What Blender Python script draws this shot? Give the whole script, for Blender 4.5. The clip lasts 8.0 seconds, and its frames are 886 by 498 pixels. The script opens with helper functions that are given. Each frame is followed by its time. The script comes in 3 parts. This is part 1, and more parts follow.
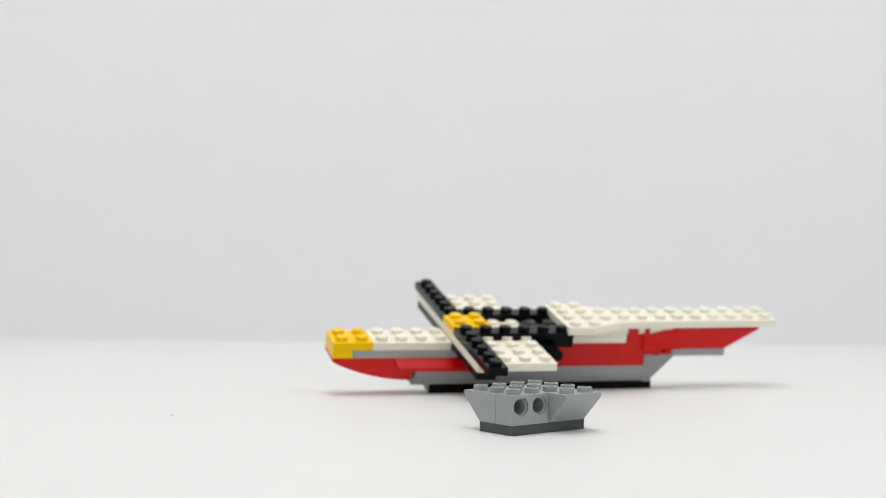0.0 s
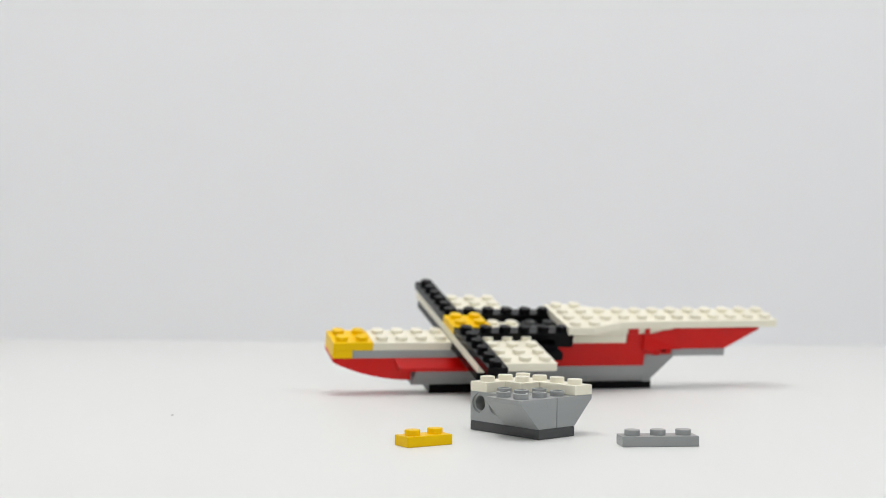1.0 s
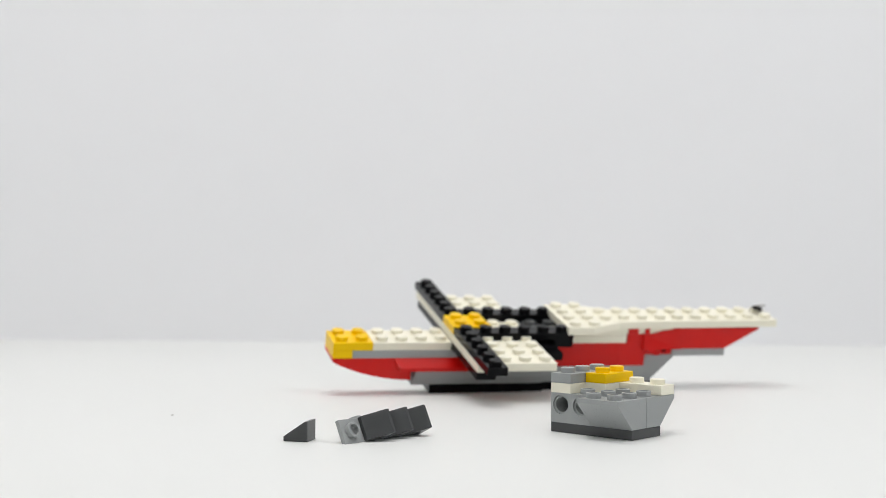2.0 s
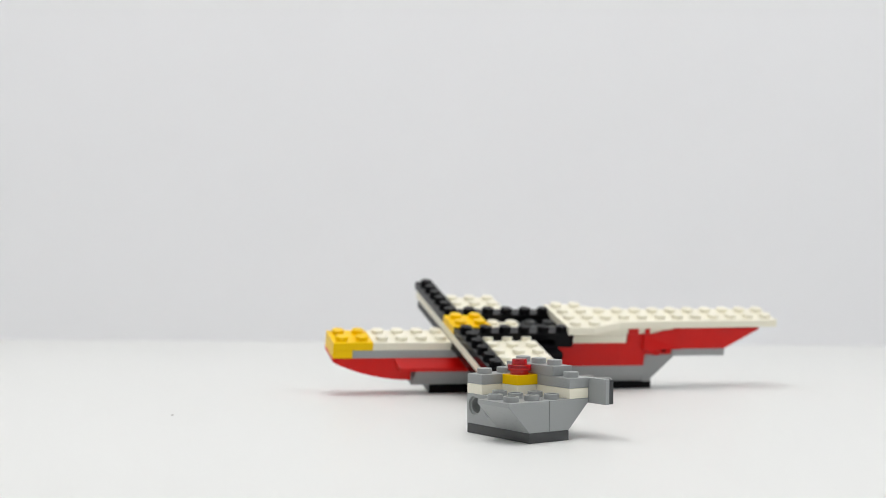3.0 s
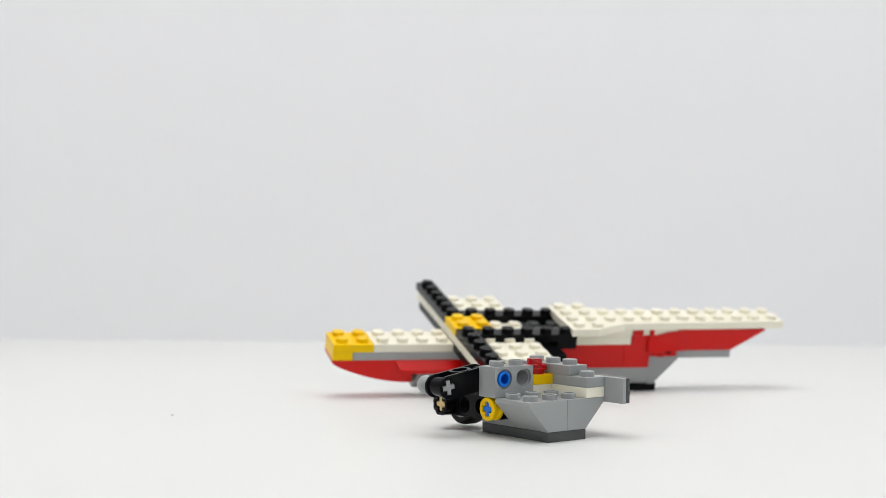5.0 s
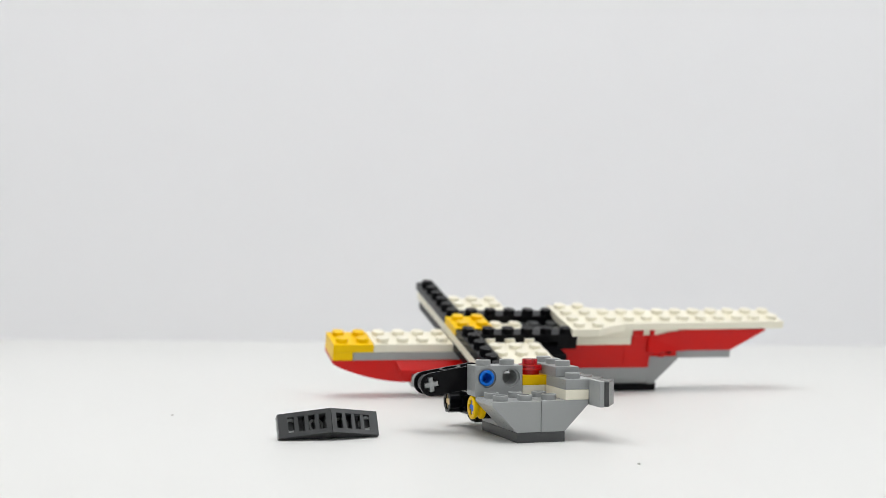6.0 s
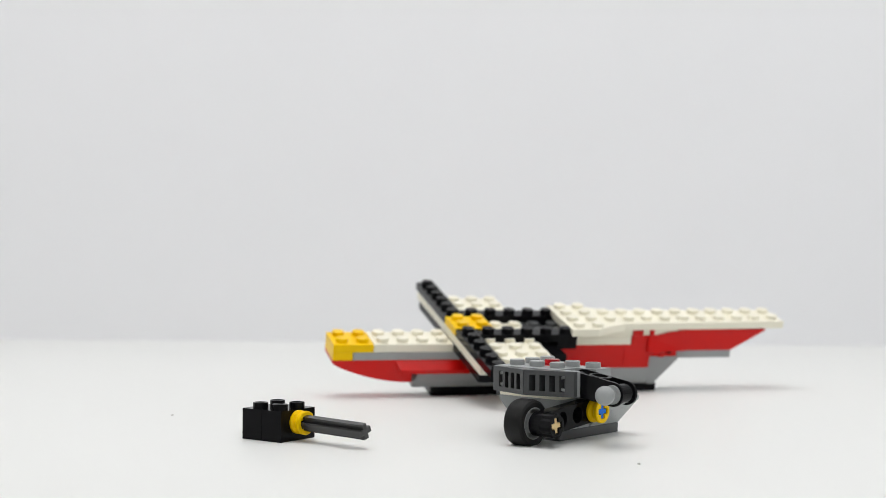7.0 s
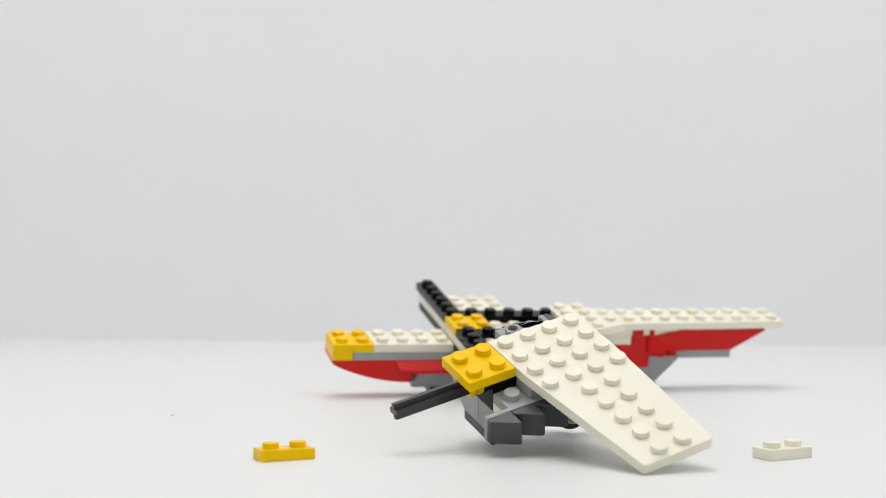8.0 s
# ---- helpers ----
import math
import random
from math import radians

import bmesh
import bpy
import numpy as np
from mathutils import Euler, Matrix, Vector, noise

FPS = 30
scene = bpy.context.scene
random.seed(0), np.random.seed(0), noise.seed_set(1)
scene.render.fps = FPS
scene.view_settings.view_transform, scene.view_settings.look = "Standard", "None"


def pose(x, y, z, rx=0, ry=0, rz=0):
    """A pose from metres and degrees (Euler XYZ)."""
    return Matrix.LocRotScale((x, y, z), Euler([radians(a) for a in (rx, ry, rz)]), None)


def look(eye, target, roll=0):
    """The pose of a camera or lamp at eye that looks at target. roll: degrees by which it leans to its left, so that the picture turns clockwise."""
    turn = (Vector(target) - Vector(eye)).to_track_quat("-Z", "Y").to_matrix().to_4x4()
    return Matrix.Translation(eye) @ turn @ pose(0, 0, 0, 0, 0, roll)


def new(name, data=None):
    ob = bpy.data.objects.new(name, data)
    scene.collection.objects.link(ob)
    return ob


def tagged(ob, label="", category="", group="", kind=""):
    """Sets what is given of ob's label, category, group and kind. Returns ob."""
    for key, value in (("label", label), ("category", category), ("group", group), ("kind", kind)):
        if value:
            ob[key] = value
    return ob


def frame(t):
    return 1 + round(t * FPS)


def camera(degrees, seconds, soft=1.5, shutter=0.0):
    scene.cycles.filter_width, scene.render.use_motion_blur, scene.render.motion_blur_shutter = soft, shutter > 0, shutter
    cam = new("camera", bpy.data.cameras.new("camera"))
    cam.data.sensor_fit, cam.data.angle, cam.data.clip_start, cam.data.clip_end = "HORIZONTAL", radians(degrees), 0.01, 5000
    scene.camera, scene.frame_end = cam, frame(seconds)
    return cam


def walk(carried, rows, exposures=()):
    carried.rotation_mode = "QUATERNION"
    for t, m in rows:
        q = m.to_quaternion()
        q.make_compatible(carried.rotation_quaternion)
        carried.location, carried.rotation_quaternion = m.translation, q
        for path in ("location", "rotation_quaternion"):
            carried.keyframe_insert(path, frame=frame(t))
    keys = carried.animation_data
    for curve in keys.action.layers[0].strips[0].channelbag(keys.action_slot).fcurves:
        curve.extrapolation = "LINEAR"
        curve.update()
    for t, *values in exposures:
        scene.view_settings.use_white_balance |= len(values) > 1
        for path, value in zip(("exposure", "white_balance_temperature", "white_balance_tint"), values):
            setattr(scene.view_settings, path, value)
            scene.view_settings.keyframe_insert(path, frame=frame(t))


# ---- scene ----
# A table-top model shop: toy bricks are put together before a half-built toy plane.
# Sizes of the bricks in millimetres: P is one stud, H one plate.
P, H = 8.0, 3.2
MM = 0.001

cam = camera(33.56, 8.0, soft=0.7)
EYE = pose(0, 0, 0.0648, 89.318, 0, 0) @ pose(0, 0, 0, 0, 0, 0.408)
# the light of the shop flickers a little from shot to shot
walk(cam, [(0.0, EYE), (8.0, EYE)], [(0.0, 0.13), (0.85, 0.13), (0.95, 0.07), (1.1, 0.07), (1.25, 0.13), (3.0, 0.11), (3.5, 0.1),
                                     (4.5, 0.16), (6.6, 0.16), (7.0, 0.13), (7.5, 0.11), (7.7, 0.1), (8.0, 0.1)])
cam.data.dof.use_dof = True
cam.data.dof.focus_distance = 0.455
cam.data.dof.aperture_fstop = 14.0

# ---- light: a dim white studio room and three unseen soft boxes above the table ----
world = bpy.data.worlds.new("studio")
scene.world = world
world.use_nodes = True
world.node_tree.nodes["Background"].inputs["Color"].default_value = (0.93, 0.96, 1.0, 1)
world.node_tree.nodes["Background"].inputs["Strength"].default_value = 0.19


def soft_box(name, size_x, size_y, watts, eye, target, colour):
    lamp = bpy.data.lights.new(name, "AREA")
    lamp.shape, lamp.size, lamp.size_y, lamp.energy, lamp.color = "RECTANGLE", size_x, size_y, watts, colour
    ob = new(name, lamp)
    ob.matrix_world = look(eye, target)
    return ob


soft_box("soft_box", 0.85, 0.7, 6.3, (-0.05, 0.40, 1.05), (0, 0.42, 0), (1.0, 0.985, 0.975))
# left and right boxes are added as fill beside the overhead one
soft_box("soft_box", 0.6, 0.6, 0.75, (-0.75, 0.12, 0.75), (0, 0.45, 0.02), (1.0, 0.98, 0.96))
soft_box("soft_box", 0.6, 0.6, 1.6, (0.75, 0.12, 0.75), (0, 0.45, 0.02), (0.95, 0.98, 1.0))


# ---- materials ----
def plastic(name, colour, rough=0.28, bump=0.0015, through_light=0.0, mottle=0.02, shine=0.25):
    m = bpy.data.materials.new(name)
    m.use_nodes = True
    nt = m.node_tree
    b = nt.nodes["Principled BSDF"]
    co = nt.nodes.new("ShaderNodeTexCoord")
    big = nt.nodes.new("ShaderNodeTexNoise")
    big.inputs["Scale"].default_value, big.inputs["Detail"].default_value = 140.0, 3.0
    fine = nt.nodes.new("ShaderNodeTexNoise")
    fine.inputs["Scale"].default_value, fine.inputs["Detail"].default_value = 1900.0, 4.0
    nt.links.new(co.outputs["Object"], big.inputs["Vector"])
    nt.links.new(co.outputs["Object"], fine.inputs["Vector"])
    info = nt.nodes.new("ShaderNodeObjectInfo")
    tone = nt.nodes.new("ShaderNodeMapRange")
    tone.inputs["To Min"].default_value, tone.inputs["To Max"].default_value = 1 - mottle, 1 + mottle
    nt.links.new(big.outputs["Fac"], tone.inputs["Value"])
    each = nt.nodes.new("ShaderNodeMapRange")
    each.inputs["To Min"].default_value, each.inputs["To Max"].default_value = 0.97, 1.03
    nt.links.new(info.outputs["Random"], each.inputs["Value"])
    mul = nt.nodes.new("ShaderNodeMath")
    mul.operation = "MULTIPLY"
    nt.links.new(tone.outputs["Result"], mul.inputs[0])
    nt.links.new(each.outputs["Result"], mul.inputs[1])
    mix = nt.nodes.new("ShaderNodeVectorMath")
    mix.operation = "SCALE"
    mix.inputs[0].default_value = colour
    nt.links.new(mul.outputs[0], mix.inputs["Scale"])
    nt.links.new(mix.outputs["Vector"], b.inputs["Base Color"])
    gloss = nt.nodes.new("ShaderNodeMapRange")
    gloss.inputs["To Min"].default_value, gloss.inputs["To Max"].default_value = rough - 0.02, rough + 0.02
    nt.links.new(fine.outputs["Fac"], gloss.inputs["Value"])
    nt.links.new(gloss.outputs["Result"], b.inputs["Roughness"])
    rel = nt.nodes.new("ShaderNodeBump")
    rel.inputs["Strength"].default_value, rel.inputs["Distance"].default_value = bump, 0.0004
    nt.links.new(fine.outputs["Fac"], rel.inputs["Height"])
    nt.links.new(rel.outputs["Normal"], b.inputs["Normal"])
    b.inputs["IOR"].default_value = 1.53
    b.inputs["Specular IOR Level"].default_value = shine
    b.inputs["Transmission Weight"].default_value = through_light
    return m


WHITE = plastic("white_plastic", (0.90, 0.865, 0.72))
GREY = plastic("light_grey_plastic", (0.348, 0.364, 0.364))
DARK = plastic("dark_grey_plastic", (0.067, 0.070, 0.072), rough=0.24, shine=0.28)
BLACK = plastic("black_plastic", (0.005, 0.005, 0.006), rough=0.1, shine=0.08)
YELLOW = plastic("yellow_plastic", (0.95, 0.60, 0.002), shine=0.1)
RED = plastic("red_plastic", (0.64, 0.004, 0.003), shine=0.26)
BLUE = plastic("blue_plastic", (0.001, 0.165, 0.74), shine=0.25)
TAN = plastic("tan_plastic", (0.74, 0.55, 0.26))
CLEAR_RED = plastic("clear_red_plastic", (0.70, 0.001, 0.006), rough=0.16, through_light=0.8, shine=0.04)
AXLE = plastic("dark_axle_plastic", (0.03, 0.03, 0.031), rough=0.17, shine=0.45)
FLY = plastic("dark_insect_shell", (0.012, 0.011, 0.010), rough=0.35)
FLY_WING = plastic("smoky_insect_wing", (0.35, 0.33, 0.30), rough=0.2, through_light=0.7)
RUBBER = plastic("black_rubber", (0.007, 0.007, 0.007), rough=0.5, bump=0.12, shine=0.2)
DUST = plastic("dust_fluff", (0.56, 0.55, 0.52), rough=0.9)


def paper(name, colour, scale, mottle, rough):
    m = plastic(name, colour, rough=rough, bump=0.05, mottle=mottle)
    for n in m.node_tree.nodes:
        if n.type == "TEX_NOISE" and n.inputs["Scale"].default_value < 500:
            n.inputs["Scale"].default_value = scale
    return m


TABLE = paper("white_table_board", (0.765, 0.775, 0.76), 6.0, 0.012, 0.42)
CARD = paper("white_backing_card", (0.905, 0.91, 0.93), 3.0, 0.015, 0.75)
# for the added walls out of view; its tone sets how much fill they bounce
ROOM = paper("bounce_wall_white", (0.72, 0.72, 0.72), 2.0, 0.02, 0.8)


# ---- mesh helpers (all in millimetres) ----
def finish(bm, name):
    bm.normal_update()
    bmesh.ops.scale(bm, vec=(MM, MM, MM), verts=bm.verts)
    me = bpy.data.meshes.new(name)
    bm.to_mesh(me)
    bm.free()
    return me


def add_box(bm, x0, y0, z0, x1, y1, z1, bevel=0.18):
    made = bmesh.ops.create_cube(bm, size=1.0)["verts"]
    for v in made:
        v.co = ((x0 + x1) / 2 + v.co.x * (x1 - x0), (y0 + y1) / 2 + v.co.y * (y1 - y0), (z0 + z1) / 2 + v.co.z * (z1 - z0))
    if bevel:
        edges = list({e for v in made for e in v.link_edges})
        bmesh.ops.bevel(bm, geom=edges, offset=bevel, segments=2, affect="EDGES", profile=0.5)


def add_lathe(bm, profile, m=Matrix(), n=28):
    """Turns (radius, z) pairs about z; m carries it into place. Sharp corners of the profile stay crisp."""
    def ring(r, z):
        if r < 1e-6:
            return [bm.verts.new(m @ Vector((0, 0, z)))]
        return [bm.verts.new(m @ Vector((r * math.cos(2 * math.pi * i / n), r * math.sin(2 * math.pi * i / n), z))) for i in range(n)]

    points = [Vector(p) for p in profile]
    last = ring(*points[0])
    for k in range(len(points) - 1):
        a, b = last, ring(*points[k + 1])
        for i in range(n):
            j = (i + 1) % n
            if len(a) == 1 and len(b) > 1:
                f = bm.faces.new((a[0], b[j], b[i]))
            elif len(b) == 1 and len(a) > 1:
                f = bm.faces.new((a[i], a[j], b[0]))
            elif len(a) > 1:
                f = bm.faces.new((a[i], a[j], b[j], b[i]))
            else:
                continue
            f.smooth = True
        last = b
        if k + 2 < len(points) and (points[k + 1] - points[k]).angle(points[k + 2] - points[k + 1], 0) > 0.3:
            last = ring(*points[k + 1])


def circle(x, y, r, n=40):
    return [(x + r * math.cos(2 * math.pi * i / n), y + r * math.sin(2 * math.pi * i / n)) for i in range(n)]


def cross(x, y, long=2.5, half=1.02):
    a, b = long, half
    return [(x + s, y + t) for s, t in ((a, -b), (a, b), (b, b), (b, a), (-b, a), (-b, b), (-a, b), (-a, -b), (-b, -b), (-b, -a), (b, -a), (b, -b))]


def add_slab(bm, loops, z0, z1, m=Matrix(), bevel=0.0):
    """A flat outline (first loop) with holes (further loops), extruded from z0 to z1 and carried by m."""
    cu = bpy.data.curves.new("slab", "CURVE")
    cu.dimensions, cu.fill_mode = "2D", "BOTH"
    cu.extrude = (z1 - z0) / 2 - bevel
    cu.bevel_depth, cu.bevel_resolution, cu.offset = bevel, 1, -bevel
    for loop in loops:
        sp = cu.splines.new("POLY")
        sp.points.add(len(loop) - 1)
        for p, (x, y) in zip(sp.points, loop):
            p.co = (x, y, 0, 1)
        sp.use_cyclic_u = True
    ob = bpy.data.objects.new("slab", cu)
    me = bpy.data.meshes.new_from_object(ob)
    bpy.data.objects.remove(ob)
    bpy.data.curves.remove(cu)
    me.transform(m @ Matrix.Translation((0, 0, (z0 + z1) / 2)))
    me.polygons.foreach_set("use_smooth", [False] * len(me.polygons))
    bm.from_mesh(me)
    bpy.data.meshes.remove(me)


ALONG_Y = Matrix(((1, 0, 0, 0), (0, 0, -1, 0), (0, 1, 0, 0), (0, 0, 0, 1)))   # drawn x, y -> x, z; depth -> -y
ALONG_X = Matrix(((0, 0, 1, 0), (1, 0, 0, 0), (0, 1, 0, 0), (0, 0, 0, 1)))    # drawn x, y -> y, z; depth -> x


def stud_mesh(hollow, barred=False):
    bm = bmesh.new()
    top = [(2.4, -0.05), (2.4, 1.5), (2.33, 1.64), (2.2, 1.7)]
    top += [(1.65, 1.7), (1.6, 1.6), (1.6, 0.1), (0, 0.1)] if hollow else [(0, 1.7)]
    add_lathe(bm, top)
    if barred:
        add_box(bm, -1.45, -0.42, 1.66, 1.45, 0.42, 1.79, 0.06)
    return finish(bm, "stud")


STUD, HOLLOW_STUD, BARRED_STUD = stud_mesh(False), stud_mesh(True), stud_mesh(False, True)


# ---- things and parts ----
def part(name, data, material, parent, label="", m=None):
    """One mesh (a bmesh in millimetres or a finished mesh) as a part of a thing."""
    if isinstance(data, bmesh.types.BMesh):
        data = finish(data, name)
    if not data.materials:
        data.materials.append(material)
    ob = new(name, data)
    ob.parent = parent
    if m is not None:
        ob.matrix_local = mm(m)
    if label:
        tagged(ob, label)
    return ob


def mm(m):
    """The same pose with its place in millimetres turned into metres."""
    m = m.copy()
    m.translation *= MM
    return m


def thing(name, label, category, group=""):
    return tagged(new(name), label, category, group)


STUDS = {}


def studs(parent, cells, z, material, hollow=False, m=Matrix()):
    key = (material.name, hollow)
    if key not in STUDS:
        me = (HOLLOW_STUD if hollow else BARRED_STUD if material is BLACK else STUD).copy()
        me.materials.append(material)
        STUDS[key] = me
    for u, v in cells:
        part("stud", STUDS[key], material, parent, m=m @ Matrix.Translation(((u + 0.5) * P, (v + 0.5) * P, z)))


def grid(u, v):
    return [(i, j) for i in range(u) for j in range(v)]


def plate(parent, name, u, v, material, h=1, m=Matrix(), label="", skip=()):
    """A plate or brick of u by v studs, h plates high, its corner at m."""
    bm = bmesh.new()
    add_box(bm, 0.08, 0.08, 0.02, u * P - 0.08, v * P - 0.08, h * H - 0.02)
    body = part(name, bm, material, parent, label, m)
    studs(body, [c for c in grid(u, v) if c not in skip], h * H, material)
    return body


def beam_brick(parent, material, holes, m=Matrix(), hollow=True, label=""):
    """A brick of 1 by 2 with round holes through its side."""
    bm = bmesh.new()
    box = [(0.08, 0.02), (2 * P - 0.08, 0.02), (2 * P - 0.08, 9.58), (0.08, 9.58)]
    for y0, y1, r in ((0.08, 0.9, 3.1), (0.9, 7.1, 2.45), (7.1, 7.92, 3.1)):
        add_slab(bm, [box] + [circle(x, 5.8, r) for x in holes], -y1, -y0, ALONG_Y)
    body = part("holed_brick", bm, material, parent, label, m)
    studs(body, grid(2, 1), 9.6, material, hollow)
    return body


def inverted_slope(parent, material, m=Matrix(), width=2, pockets=()):
    """Base at y 8 to 16, its slope hangs over towards y 0; pockets: round hollows in its upright back."""
    bm = bmesh.new()
    outline = [(8.1, 0.02), (15.92, 0.02), (15.92, 9.58), (0.08, 9.58), (0.08, 8.3)]
    if pockets:
        add_slab(bm, [[(8.1, 0.02), (8.1, 9.58), (0.08, 9.58), (0.08, 8.3)]], 0.08, width * P - 0.08, ALONG_X)
        wide = width * P - 0.08
        add_slab(bm, [[(0.08, 0.02), (wide, 0.02), (wide, 9.58), (0.08, 9.58)]] + [circle(x, 5.8, 2.45) for x in pockets], -15.92, -8.1, ALONG_Y)
    else:
        add_slab(bm, [outline], 0.08, width * P - 0.08, ALONG_X, 0.18)
    body = part("inverted_slope", bm, material, parent, "", m)
    studs(body, grid(width, 2), 9.6, material, True)
    return body


def bracket(name, label):
    t = thing(name, label, "toy brick")
    bm = bmesh.new()
    add_box(bm, 0.08, 0.08, 0.02, 15.92, 8.1, 3.18)
    part("flat_plate", bm, GREY, t)
    bm = bmesh.new()
    add_box(bm, -7.92, 8.0, -4.8, 23.92, 9.6, 3.18)
    face = part("upright_plate", bm, GREY, t)
    studs(t, grid(2, 1), H, GREY)
    out = Matrix(((1, 0, 0, 0), (0, 0, 1, 9.6), (0, -1, 0, 3.2), (0, 0, 0, 1)))
    studs(face, [(-1, 0), (0, 0), (1, 0), (2, 0)], 0, GREY, True, out)
    return t


def cheese(name="slope_brick"):
    t = thing(name, "small dark grey wedge slope of one stud", "toy brick", "dark grey wedge slopes")
    bm = bmesh.new()
    add_slab(bm, [[(0.08, 0.02), (7.92, 0.02), (7.92, 6.3), (7.0, 6.3), (0.08, 1.5)]], -7.92, -0.08, ALONG_Y, 0.3)
    part("body", bm, DARK, t)
    return t


def grille():
    t = thing("grille_slope", "dark grey sloped grille brick with open slots", "toy brick", "grille slopes")
    bm = bmesh.new()
    slope = lambda x: 1.6 + 4.8 * x / 15.9
    for y0, y1 in ((0.08, 1.55), (6.45, 7.92)):
        add_slab(bm, [[(0.08, 0.02), (15.92, 0.02), (15.92, 6.35), (0.08, 1.6)]], -y1, -y0, ALONG_Y, 0.08)
    for x0, x1 in ((0.08, 3.0), (14.3, 15.92)):
        add_slab(bm, [[(x0, 0.02), (x1, 0.02), (x1, slope(x1)), (x0, slope(x0))]], -7.0, -1.0, ALONG_Y, 0.06)
    add_box(bm, 0.5, 0.6, 0.03, 15.4, 7.4, 0.8, 0)
    part("frame", bm, DARK, t)
    for k in range(3):
        bm = bmesh.new()
        x0 = 4.9 + k * 3.1
        add_slab(bm, [[(x0, 0.5), (x0 + 1.2, 0.5), (x0 + 1.2, slope(x0 + 1.2) - 0.15), (x0, slope(x0) - 0.15)]], -6.9, -1.1, ALONG_Y)
        part("slat", bm, DARK, t)
    return t


def axle_pin(material, label):
    """Cross axle from x -8 to 0, collar at 0, round pin from 0 to 8."""
    t = thing("axle_pin", label, "connector pin")
    bm = bmesh.new()
    add_slab(bm, [cross(0, 0, 2.25, 0.72)], -7.6, -0.3, ALONG_X, 0.2)
    part("cross_axle", bm, material, t)
    bm = bmesh.new()
    turn = Matrix.Rotation(math.pi / 2, 4, "Y")
    add_lathe(bm, [(0, -0.4), (3.0, -0.4), (3.05, -0.2), (3.05, 0.2), (3.0, 0.4), (0, 0.4)], turn)
    part("collar", bm, material, t)
    bm = bmesh.new()
    add_lathe(bm, [(2.35, 0.3), (2.35, 6.9), (2.55, 7.2), (2.5, 7.8), (2.3, 8.0), (1.6, 8.0), (1.6, 3.0), (0, 3.0)], turn)
    part("pin", bm, material, t)
    return t


def bush(group="yellow half bushes"):
    """Axis z, from -2 to 2."""
    t = thing("half_bush", "yellow plastic half bush with a groove round it", "bush", group)
    bm = bmesh.new()
    add_lathe(bm, [(2.45, -2), (3.4, -2), (3.7, -1.8), (3.7, -1.0), (3.45, -0.7), (2.95, -0.35), (2.95, 0.35), (3.45, 0.7), (3.7, 1.0), (3.7, 1.8), (3.4, 2), (2.45, 2), (2.45, -2)], Matrix(), 36)
    add_slab(bm, [circle(0, 0, 2.6), cross(0, 0)], -1.9, 1.9)
    part("ring", bm, YELLOW, t)
    return t


# ---- the place ----
def sheet(name, label, material, x0, y0, z0, x1, y1, z1):
    bm = bmesh.new()
    add_box(bm, x0, y0, z0, x1, y1, z1, 0)
    ob = new(name, finish(bm, name))
    ob.data.materials.append(material)
    return tagged(ob, label, "", "", "structure")


sheet("floor", "smooth white table board", TABLE, -1000, -700, -20, 1000, 857, 0)
sheet("wall_back", "plain pale grey backing card", CARD, -1000, 857, -20, 1000, 877, 1250)
# walls and ceiling out of view, added to close the room and bounce fill light
sheet("wall_left", "unseen white wall added to bounce light", ROOM, -1020, -700, -20, -1000, 877, 1250)
sheet("wall_right", "unseen white wall added to bounce light", ROOM, 1000, -700, -20, 1020, 877, 1250)
sheet("wall_front", "unseen white wall added to bounce light", ROOM, -1020, -720, -20, 1020, -700, 1250)
sheet("ceiling", "unseen white ceiling added to bounce light", ROOM, -1020, -720, 1250, 1020, 877, 1270)


def speck(x, y, r):
    t = thing("dust_speck", "tiny dark speck of dust on the table", "dust", "dust specks")
    bm = bmesh.new()
    bmesh.ops.create_icosphere(bm, subdivisions=1, radius=r, matrix=Matrix.Translation((0, 0, r * 0.35)) @ Matrix.Diagonal((1.3, 1, 0.4, 1)))
    for v in bm.verts:
        v.co += 0.25 * r * noise.noise_vector(v.co * 3)
    part("crumb", bm, DUST, t)
    t.matrix_world = mm(Matrix.Translation((x, y, 0)))
    return t


# ---- the half-built plane behind: p along, q across, h in plates from the top of the nose ----
def at(p, q, h, rz=0.0):
    return pose(p * P, q * P, h * H, 0, 0, rz)


